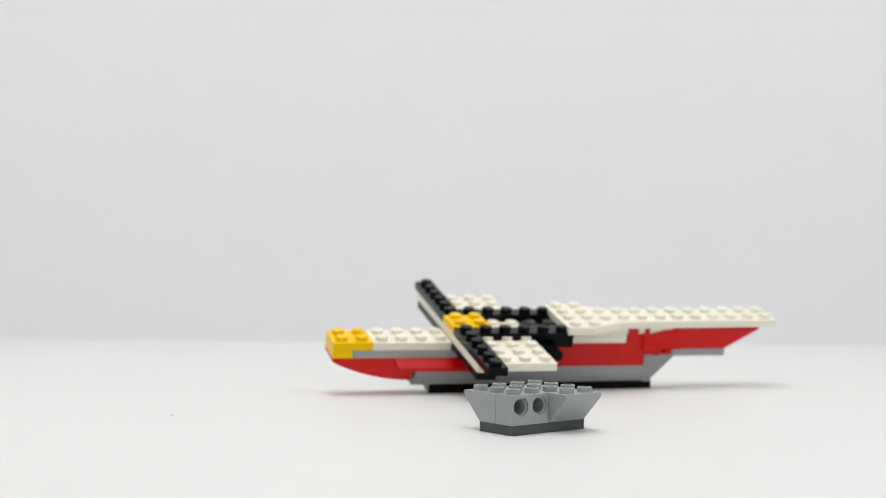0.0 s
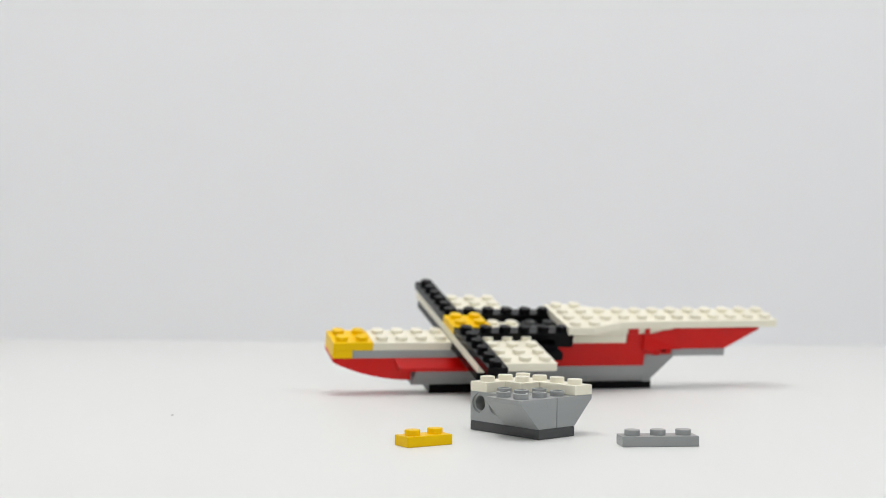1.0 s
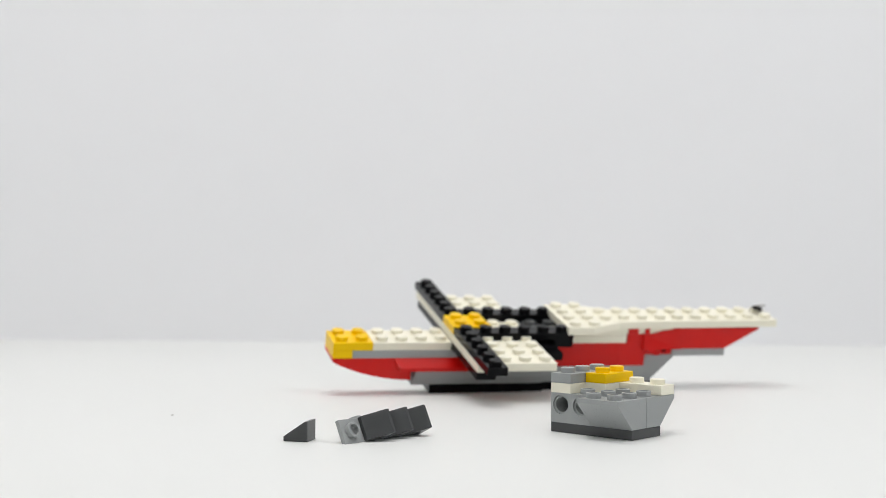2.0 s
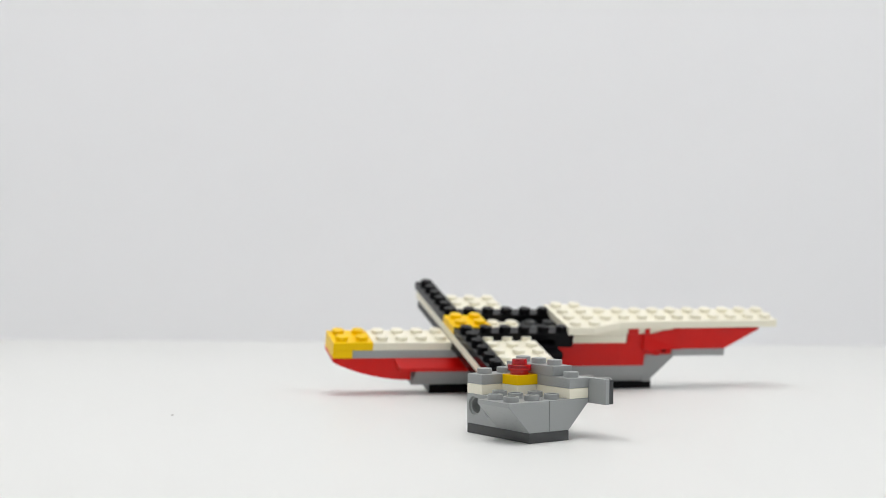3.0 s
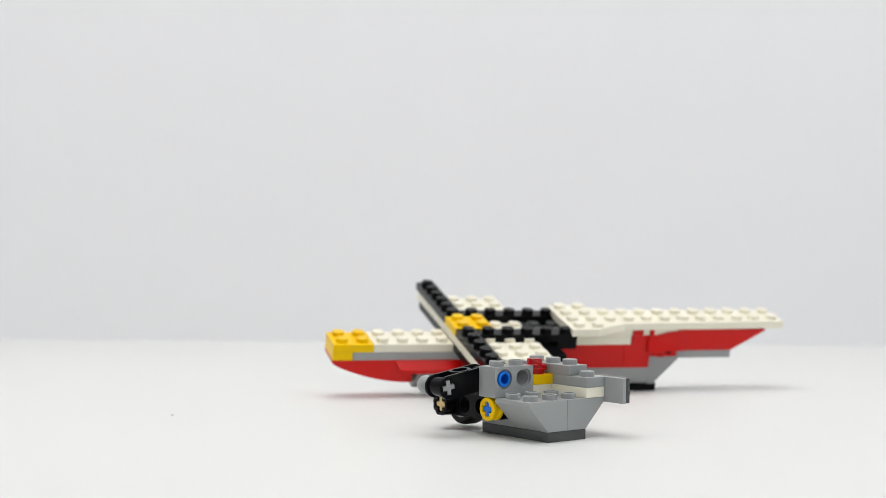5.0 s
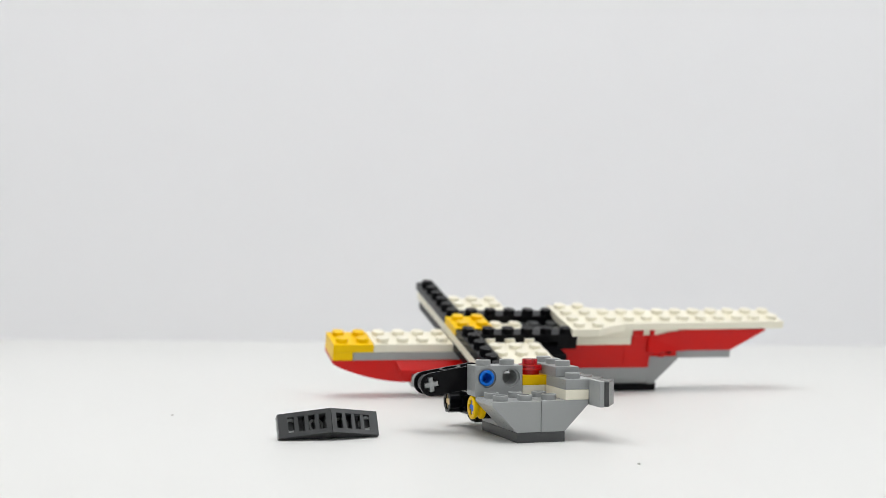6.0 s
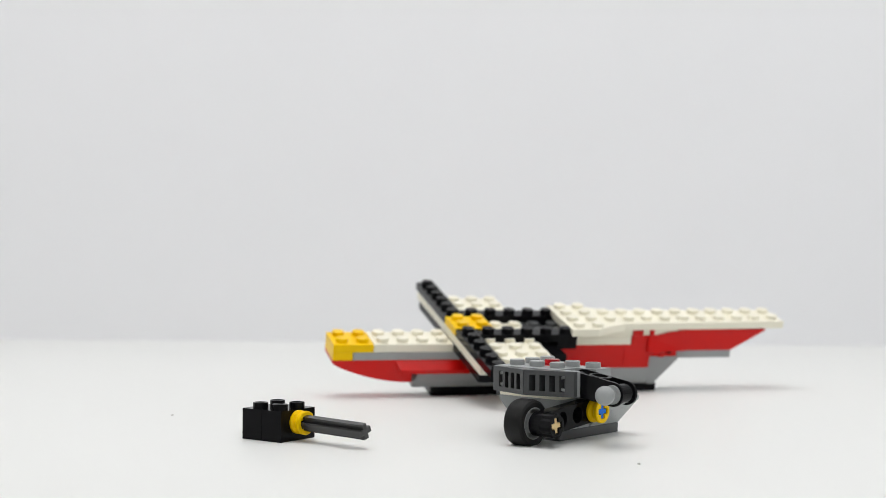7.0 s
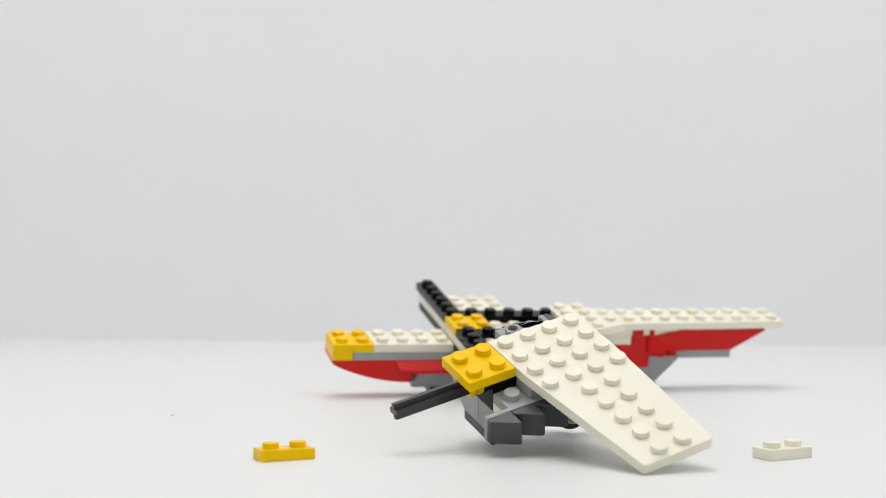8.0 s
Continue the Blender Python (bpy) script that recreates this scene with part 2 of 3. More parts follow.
def toy_plane():
    t = thing("toy_plane", "half-built red, white and grey brick toy plane leaning sideways", "toy plane")
    plate(t, "nose_plate", 2, 2, YELLOW, 1, at(0, 0, -1), "yellow plate")
    plate(t, "nose_plate", 1, 2, YELLOW, 1, at(0, 0, -2), "yellow plate", grid(1, 2))
    plate(t, "side_plate", 6, 2, GREY, 1, at(1, 0, -2), "light grey plate", grid(6, 2))
    plate(t, "deck_plate", 4, 2, WHITE, 1, at(2, 0, -1), "white plate")
    # red curved bow
    bm = bmesh.new()
    bow = [(0.08, -0.02), (0.08, -1.2)] + [(32 * s, -1.2 - 8.0 * math.sin(s * math.pi / 2) ** 0.8) for s in (0.06, 0.14, 0.24, 0.36, 0.5, 0.65, 0.82, 1.0)] + [(32, -0.02)]
    add_slab(bm, [bow[::-1]], -15.92, -0.08, ALONG_Y, 0.1)
    part("curved_bow", bm, RED, t, "red curved bow", at(0, 0, -2))
    # red side fairing
    bm = bmesh.new()
    add_slab(bm, [[(0.0, 0.0), (0.0, -3.6), (-2.6, -4.6), (-6.5, -4.6), (-6.5, -3.0), (-3.0, 0.0)]], 0, 32, ALONG_X, 0.1)
    for v in bm.verts:
        if v.co.x < 1:
            v.co.x -= 0.45 * v.co.z
        elif v.co.x > 31:
            v.co.x += 0.5 * v.co.z
    part("side_fairing", bm, RED, t, "red sloped side piece", at(3.1, 0.4, -2))
    # hull
    plate(t, "keel_plate", 6, 2, BLACK, 1, at(5, 0, -6.72), "black plate", grid(6, 2))
    plate(t, "keel_plate", 6, 2, BLACK, 1, at(10.95, 0, -6.45), "black plate", grid(6, 2))
    bm = bmesh.new()
    add_slab(bm, [[(0.9, 0.0), (15.1, 0.0), (15.9, 3.0), (15.9, 8.4), (0.1, 8.4), (0.1, 3.0)]], 0.06, 99.5, ALONG_X, 0.08)
    for v in bm.verts:
        if v.co.x < 1:
            v.co.x += 0.3 * v.co.z
    part("hull", bm, GREY, t, "light grey hull", at(4.05, 0, -5.6))
    bm = bmesh.new()
    add_slab(bm, [[(0, 0), (4.0, 0), (4.0, 1.6), (12.8, 11.0), (12.8, 12.0), (0, 12.0)]], -15.9, -0.1, ALONG_Y, 0.1)
    part("stern_slope", bm, GREY, t, "light grey inverted slope", at(16.4, 0, -5.6))
    for p, n in ((7, 4), (11, 4), (15, 1.4)):
        bm = bmesh.new()
        add_box(bm, 0.02, 0.0, 0.02, n * P - 0.02, 15.9, 9.9, 0.08)
        part("side_brick", bm, RED, t, "red brick", at(p, 0, -3.3))
    for h, thick in ((-0.25, 3.2), (0.77, 3.1)):
        bm = bmesh.new()
        add_box(bm, 0, 0.02, 0, 26.4, 15.9, thick)
        part("deck_brick", bm, WHITE, t, "white plate", at(12.0, 0, h))
    # tail side: red bricks that end in a slope
    bm = bmesh.new()
    add_box(bm, 0, 0.04, 0, 20.05, 15.9, 8.75, 0.08)
    part("tail_brick", bm, RED, t, "red brick", at(15.35, 0, -1.8))
    bm = bmesh.new()
    add_slab(bm, [[(0, 0), (24.0, 0), (38.8, 8.4), (38.8, 8.9), (0, 8.9)]], -15.9, -0.06, ALONG_Y, 0.1)
    part("tail_slope", bm, RED, t, "red inverted slope", at(17.86, 0, -1.05))
    plate(t, "tail_plate", 3, 2, GREY, 1, at(17.9, 0, -2.05), "light grey plate", grid(3, 2))
    bm = bmesh.new()
    add_box(bm, 0, 0.6, 0, 20.3, 15.8, 2.35)
    part("inner_plate", bm, WHITE, t, "white plate", at(15.31, 0, 0.95))
    bm = bmesh.new()
    add_slab(bm, [[(0, -3.4), (2.0, -3.4), (2.4, -4.2), (5.0, -4.2), (5.4, -3.3), (17.6, -3.3), (17.6, 5.2), (9, 4.5), (4.5, 3.2), (0, 2.9)]], -4.0, 0.7, ALONG_Y, 0.25)
    for v in bm.verts:
        if v.co.y < 0:
            v.co.y += (-1.5 + 0.25 * (v.co.z + 4.2)) * min(1, (18.0 - v.co.x) / 8)
    part("hinge_arm", bm, RED, t, "red hinge arm", at(16.2, 0, 0))
    for p, h, long, colour, label in ((15.38, 0.95, 4.4, RED, "red peg"), (16.3, 0.95, 2.0, RED, "red peg"), (16.86, -1.8, 2.4, RED, "red peg"), (17.35, -1.4, 1.0, BLACK, "black peg")):
        bm = bmesh.new()
        add_box(bm, 0, -1.2 if h < 0 else 0.0, 0, long, 6, 2.2 if h > 0 else 1.7, 0.2)
        part("side_peg", bm, colour, t, label, at(p, -0.01, h))
    # tail wedge plate, four studs wide at one end and two at the other
    bm = bmesh.new()
    add_slab(bm, [[(0, -8), (11, -8), (25, -0.9), (96, 0), (96, 16), (25, 16.9), (11, 24), (0, 24)]], 0.02, 3.0, Matrix(), 0.15)
    wedge = part("tail_wedge", bm, WHITE, t, "long white wedge plate", pose(11.7 * P, 0, 1.7 * H, 0, -0.35))
    studs(wedge, [(i, j) for i in range(12) for j in range(-1, 3) if 0 <= j < 2 or i < 2], 3.0, WHITE)
    # wing spars
    for q0 in (-6, 2):
        plate(t, "wing_spar", 1, 6, BLACK, 1, at(6, q0, 1), "black plate")
        strip, base = (1.55, 1.65) if q0 < 0 else (-0.4, -0.9)
        plate(t, "spar_strip", 1, 6, WHITE, 1, at(6, q0 + strip, 0), "white plate", grid(1, 6))
        plate(t, "spar_base", 1, 5 if q0 < 0 else 6, BLACK, 1, at(6, q0 + base, -1), "black plate", grid(1, 6))
    plate(t, "hub_plate", 2, 2, YELLOW, 1, at(6, 0, 1), "yellow plate")
    plate(t, "hub_plate", 3, 2, WHITE, 1, at(7, 0, 0.03), "white plate")
    plate(t, "rail_plate", 5, 1, BLACK, 1, at(7, -1, 1), "black plate")
    plate(t, "rail_plate", 5, 1, BLACK, 1, at(7, 2, 1), "black plate")
    plate(t, "cross_plate", 1, 4, BLACK, 1, at(11, -1, 0.1), "black plate", grid(1, 4))
    plate(t, "cross_plate", 2, 2, DARK, 1, at(10, 0, 0.05), "dark grey plate")
    for q0 in (-4.35, 2.35):
        plate(t, "wing_plate", 3, 4, WHITE, 1, at(7.0, q0, 0.02), "white plate")
    plate(t, "corner_block", 1, 2, BLACK, 1, at(10, -2.4, -0.4), "black plate", grid(1, 2))
    return t


# ---- the pod that is put together in front ----
def pod_base():
    t = thing("pod_base", "light grey brick block on a dark grey plate", "toy brick")
    plate(t, "base_plate", 4, 2, DARK, 1, Matrix(), "dark grey plate", grid(4, 2))
    beam_brick(t, GREY, (4, 12), pose(0, 0, H))
    inverted_slope(t, GREY, pose(2 * P, -P, H))
    inverted_slope(t, GREY, pose(2 * P, 3 * P, H, 0, 0, 180), pockets=(4, 12))
    inverted_slope(t, GREY, pose(4 * P, 3 * P, H, 0, 0, 180))
    return t


def plate_thing(name, label, u, v, material, group=""):
    t = thing(name, label, "toy brick", group)
    plate(t, "plate", u, v, material)
    return t


def corner_plate():
    t = thing("corner_plate", "white corner plate of three studs", "toy brick")
    bm = bmesh.new()
    add_slab(bm, [[(0.08, 0.08), (7.92, 0.08), (7.92, 8.08), (15.92, 8.08), (15.92, 15.92), (0.08, 15.92)]], 0.02, 3.18, Matrix(), 0.12)
    body = part("plate", bm, WHITE, t)
    studs(body, [(0, 0), (0, 1), (1, 1)], H, WHITE)
    return t


def round_plate():
    t = thing("round_plate", "clear red round plate of one stud", "toy brick")
    bm = bmesh.new()
    add_lathe(bm, [(0, 0), (3.0, 0), (3.0, 1.3), (3.85, 1.3), (3.85, 3.05), (3.7, 3.2), (2.45, 3.2), (2.45, 4.8), (2.3, 4.95), (0, 4.95)], Matrix(), 32)
    part("disc", bm, CLEAR_RED, t)
    return t


def thin_beam():
    """Four holes along x from 0 to 24, at z 0; faces at y 0 and 4; a boss stands out at hole 0."""
    t = thing("thin_beam", "black thin beam with round holes and a round boss", "toy beam")
    bm = bmesh.new()
    ends = [(24 + 3.7 * math.cos(a), 3.7 * math.sin(a)) for a in [math.pi * (i / 12 - 0.5) for i in range(13)]]
    ends += [(3.7 * math.cos(a), 3.7 * math.sin(a)) for a in [math.pi * (i / 12 + 0.5) for i in range(13)]]
    window = [(4.15, -1.5), (5.0, -1.5), (5.0, 1.5), (4.15, 1.5)]
    add_slab(bm, [ends, window, circle(8, 0, 2.45), circle(16, 0, 2.45), cross(24, 0)], -4.0, 0.0, ALONG_Y, 0.12)
    part("bar", bm, BLACK, t)
    bm = bmesh.new()
    add_slab(bm, [[(3.75 * (1 - 0.09 * (i % 3 == 0)) * math.cos(2 * math.pi * i / 24), 3.75 * (1 - 0.09 * (i % 3 == 0)) * math.sin(2 * math.pi * i / 24)) for i in range(24)], cross(0, 0)], 0.0, 4.0, ALONG_Y, 0.1)
    part("boss", bm, BLACK, t)
    return t


def wheel():
    """Axis z, from 0 to 6.5."""
    t = thing("toy_wheel", "small black rubber wheel on a grey rim", "wheel")
    bm = bmesh.new()
    add_lathe(bm, [(4.9, 0.2), (6.3, 0.0), (7.0, 0.5), (7.3, 1.6), (7.3, 5.4), (7.0, 6.5), (6.3, 7.0), (4.9, 6.8), (4.9, 0.2)], Matrix(), 40)
    part("tyre", bm, RUBBER, t)
    bm = bmesh.new()
    add_lathe(bm, [(2.5, 0.3), (3.0, 0.3), (3.1, 2.9), (4.25, 2.9), (4.45, 0.35), (4.6, 0.2), (4.95, 0.2), (4.95, 6.8), (4.6, 6.8), (4.4, 5.0), (2.5, 5.0), (2.5, 0.3)], Matrix(), 36)
    part("rim", bm, GREY, t)
    return t


def cross_block():
    """Holes along x at 0, 8 and 16: the end ones go through in y, the middle one in z."""
    t = thing("cross_block", "black beam of three holes with a crosswise middle hole", "toy beam")
    rim = [(16 + 3.7 * math.cos(a), 3.7 * math.sin(a)) for a in [math.pi * (i / 12 - 0.5) for i in range(13)]]
    rim += [(3.7 * math.cos(a), 3.7 * math.sin(a)) for a in [math.pi * (i / 12 + 0.5) for i in range(13)]]
    for y0 in (-3.9, 2.9):
        bm = bmesh.new()
        add_slab(bm, [rim, cross(0, 0), cross(16, 0)], y0, y0 + 1.0, ALONG_Y, 0.1)
        part("flange", bm, BLACK, t)
    for x in (0, 16):
        bm = bmesh.new()
        add_slab(bm, [circle(x, 0, 3.1, 28), cross(x, 0)], -2.95, 2.95, ALONG_Y)
        part("axle_sleeve", bm, BLACK, t)
    bm = bmesh.new()
    add_slab(bm, [circle(8, 0, 3.5, 32), circle(8, 0, 2.45)], -3.8, 3.8, Matrix(), 0.12)
    part("pin_sleeve", bm, BLACK, t)
    return t


def tow_ball():
    """Ball at x 0, axle from 3.5 to 11.5."""
    t = thing("tow_ball", "light grey ball joint with a short cross axle", "connector")
    bm = bmesh.new()
    bmesh.ops.create_uvsphere(bm, u_segments=28, v_segments=18, radius=2.95)
    for f in bm.faces:
        f.smooth = True
    turn = Matrix.Rotation(math.pi / 2, 4, "Y")
    add_lathe(bm, [(1.7, 2.2), (1.6, 3.0), (1.9, 3.3), (2.9, 3.4), (2.9, 4.1), (0, 4.1)], turn)
    part("ball", bm, GREY, t)
    bm = bmesh.new()
    add_slab(bm, [cross(0, 0, 2.28, 0.76)], 4.0, 11.8, ALONG_X, 0.2)
    part("cross_axle", bm, GREY, t)
    return t


def holed_brick(name, label, material, holes, group=""):
    t = thing(name, label, "toy brick", group)
    beam_brick(t, material, holes)
    return t


def long_axle():
    """Along x from 0 to 40, a stop ring at 8."""
    t = thing("long_axle", "dark grey cross axle with a stop ring", "axle")
    bm = bmesh.new()
    add_slab(bm, [cross(0, 0, 2.4, 0.9)], 0, 40, ALONG_X @ Matrix.Rotation(0.32, 4, "Z"), 0.3)
    part("shaft", bm, AXLE, t)
    bm = bmesh.new()
    add_lathe(bm, [(0, 7.4), (2.4, 7.4), (2.42, 7.6), (2.42, 8.3), (2.4, 8.5), (0, 8.5)], Matrix.Rotation(math.pi / 2, 4, "Y"))
    part("stop_ring", bm, AXLE, t)
    return t


def wedge_wing():
    """Nine studs along x, four wide in y, narrowing from the fourth row on."""
    t = thing("wing_plate", "white tapering wing plate covered with studs", "toy brick")
    bm = bmesh.new()
    tip = [(70.9, 4.2), (71.5, 4.4), (71.9, 5.1), (71.9, 27.1), (71.5, 27.8), (70.9, 28.0)]
    add_slab(bm, [[(0.08, 0.08), (20.0, 0.08)] + tip + [(20.0, 31.92), (0.08, 31.92)]], 0.02, 3.18, Matrix(), 0.16)
    body = part("plate", bm, WHITE, t)
    studs(body, [(i, j) for i in range(9) for j in range(4) if i < 4 or j in (1, 2)], H, WHITE)
    return t


def house_fly():
    """A fly of three millimetres, its head towards x."""
    t = thing("house_fly", "tiny black fly sitting on the white tail plate", "insect")

    def ball(name, x, z, sx, sy, sz, material=FLY, tilt=0.0):
        bm = bmesh.new()
        place = Matrix.Translation((x, 0, z)) @ Matrix.Rotation(tilt, 4, "Y") @ Matrix.Diagonal((sx, sy, sz, 1))
        bmesh.ops.create_uvsphere(bm, u_segments=14, v_segments=9, radius=1.0, matrix=place)
        for f in bm.faces:
            f.smooth = True
        part(name, bm, material, t)
    ball("thorax", 0, 1.7, 0.85, 0.7, 0.75)
    ball("abdomen", -1.15, 1.5, 1.0, 0.72, 0.68, tilt=-0.15)
    ball("head", 1.0, 1.65, 0.45, 0.6, 0.5)
    for side in (-1, 1):
        bm = bmesh.new()
        add_slab(bm, [[(0.3, 0), (0.0, 0.25), (-1.2, 0.75), (-2.4, 0.7), (-2.7, 0.3), (-2.2, -0.05), (-1.0, -0.15)]], 0, 0.06)
        part("wing", bm, FLY_WING, t, "smoky clear wing", pose(0, side * 0.35, 2.25, side * 14, 8, side * -12) @ Matrix.Diagonal((1, side, 1, 1)))
        for x, reach in ((0.55, 0.9), (0.0, 0.0), (-0.5, -1.0)):
            bm = bmesh.new()
            knee, foot = Vector((x + reach * 0.5, side * 1.1, 1.5)), Vector((x + reach, side * 1.7, 0.0))
            for a, b in ((Vector((x, side * 0.4, 1.4)), knee), (knee, foot)):
                turn = (b - a).to_track_quat("Z", "Y").to_matrix().to_4x4()
                add_lathe(bm, [(0.13, 0), (0.08, (b - a).length)], Matrix.Translation(a) @ turn, 6)
            part("leg", bm, FLY, t)
    for o in t.children:
        o.data.transform(Matrix.Scale(1.4, 4))
        o.location *= 1.4
    return t


plane = toy_plane()
pod = pod_base()
white_bar = plate_thing("long_plate", "white plate of one by four studs", 4, 1, WHITE)
white_corner = corner_plate()
grey_low = plate_thing("short_plate", "light grey plate of one by three studs", 3, 1, GREY, "grey plates")
grey_high = plate_thing("short_plate", "light grey plate of one by three studs", 3, 1, GREY, "grey plates")
yellow_low = plate_thing("small_plate", "yellow plate of one by two studs", 2, 1, YELLOW, "yellow plates")
side_bracket = bracket("angle_bracket", "light grey angle bracket with four side studs")
teeth = [cheese() for _ in range(4)]
red_round = round_plate()
arm = thin_beam()
arm_pin = axle_pin(BLUE, "blue plastic pin with a cross axle end")
arm_bush = bush()
tan_pin = axle_pin(TAN, "tan plastic pin with a cross axle end")
front_wheel = wheel()
ball = tow_ball()
block = cross_block()
block_pin = axle_pin(BLUE, "blue plastic pin with a cross axle end")
grey_holed = holed_brick("holed_brick", "light grey brick with two round side holes", GREY, (4, 12))
front_bracket = bracket("angle_bracket", "light grey angle bracket behind two grilles")
grilles = [grille(), grille()]
black_holed = [holed_brick("holed_brick", "black brick with one round side hole", BLACK, (8,), "black holed bricks") for _ in range(2)]
shaft = long_axle()
shaft_bush = bush()
yellow_cap = plate_thing("square_plate", "yellow plate of two by two studs", 2, 2, YELLOW)
wing = wedge_wing()
yellow_last = plate_thing("small_plate", "yellow plate of one by two studs", 2, 1, YELLOW, "yellow plates")
white_last = plate_thing("small_plate", "white plate of one by two studs", 2, 1, WHITE)
speck(-94.0, 511.6, 0.45)
fly = house_fly()
late_speck = speck(55.3, 410.7, 0.5)


# ---- what moves ----
def on_table(x, y, rz=0.0, z=0.0, rx=0.0, ry=0.0):
    return pose(x, y, z, rx, ry, rz)


def axes(x, y, z, place):
    """A pose from the three axis directions and the place."""
    m = Matrix((x, y, z)).transposed().to_4x4()
    m.translation = place
    return m


# the pod: when it is set down anew, and how
POD = [
    (0.0, on_table(22.19, 464.69, 38.7)), (0.3, on_table(10.77, 479.60, -51.8)), (0.7, on_table(9.28, 480.51, -49.1)),
    (1.1, on_table(8.90, 482.44, -48.3)), (1.3, on_table(10.19, 477.99, -49.3)), (1.5, on_table(35.39, 477.72, -41.6)),
    (2.2, on_table(19.9, 482.9, -60.0)), (2.6, on_table(14.74, 489.69, -68.3)), (2.9, on_table(8.07, 474.03, -54.2)),
    (3.3, on_table(5.68, 467.64, -40.5)), (3.7, on_table(10.98, 471.37, -30.9)), (4.3, on_table(12.69, 472.17, -30.9)),
    (5.0, on_table(13.0, 475.7, -52.0)), (5.4, on_table(13.02, 479.73, -71.7)), (6.1, on_table(36.4, 454.0, 48.6)),
    (7.1, on_table(16.10, 460.30, -11.5)), (7.5, on_table(37.75, 470.19, 203.25, 19.1, -35.89, 18.39)),
    (7.7, on_table(34.25, 465.4, 207.35, 15.78, -25.7, 15.2)),
]


def pod_at(t):
    return [m for s, m in POD if s <= t + 1e-6][-1]


def stop_motion(ob, steps):
    """Holds each pose until the next one's time and goes over in a frame or so."""
    rows = [(0.0, mm(steps[0][1]))]
    for (_, a), (t, b) in zip(steps, steps[1:]):
        qa, qb = a.to_quaternion(), b.to_quaternion()
        turn = math.degrees(qa.rotation_difference(qb).angle)
        turn = min(turn, 360 - turn)
        n = 1 + int(turn // 80)
        first = round(t * FPS) - 2 - (n > 2)
        rows.append((first / FPS, mm(a)))
        for i in range(1, n + 1):
            s = i / n
            m = qa.slerp(qb, s).to_matrix().to_4x4()
            m.translation = a.translation.lerp(b.translation, s)
            rows.append(((first + i) / FPS, mm(m)))
    if rows[-1][0] < 8.0:
        rows.append((8.0, rows[-1][1]))
    tidy = []
    for t, m in rows:
        if tidy and t <= tidy[-1][0] + 1e-6:
            tidy[-1] = (t, m)
        else:
            tidy.append((t, m))
    walk(ob, tidy)


WAITING = [0]


def story(ob, steps):
    """Steps: (seconds, pose on the table) or (seconds, "pod", pose on the pod). Before the first one the piece lies ready beside the set."""
    out = []
    if steps[0][0] > 0:
        k = WAITING[0]
        WAITING[0] += 1
        first = steps[0][1]
        spare = first.copy()
        spare.translation = (260 + 45 * (k % 6), 250 + 60 * (k // 6), first.translation.z)
        out.append((0.0, spare))
    for i, st in enumerate(steps):
        end = steps[i + 1][0] if i + 1 < len(steps) else 99
        if st[1] == "pod":
            out.append((st[0], pod_at(st[0]) @ st[2]))
            out += [(s, m @ st[2]) for s, m in POD if st[0] + 1e-6 < s < end - 1e-6]
        else:
            out.append(st)
    stop_motion(ob, out)


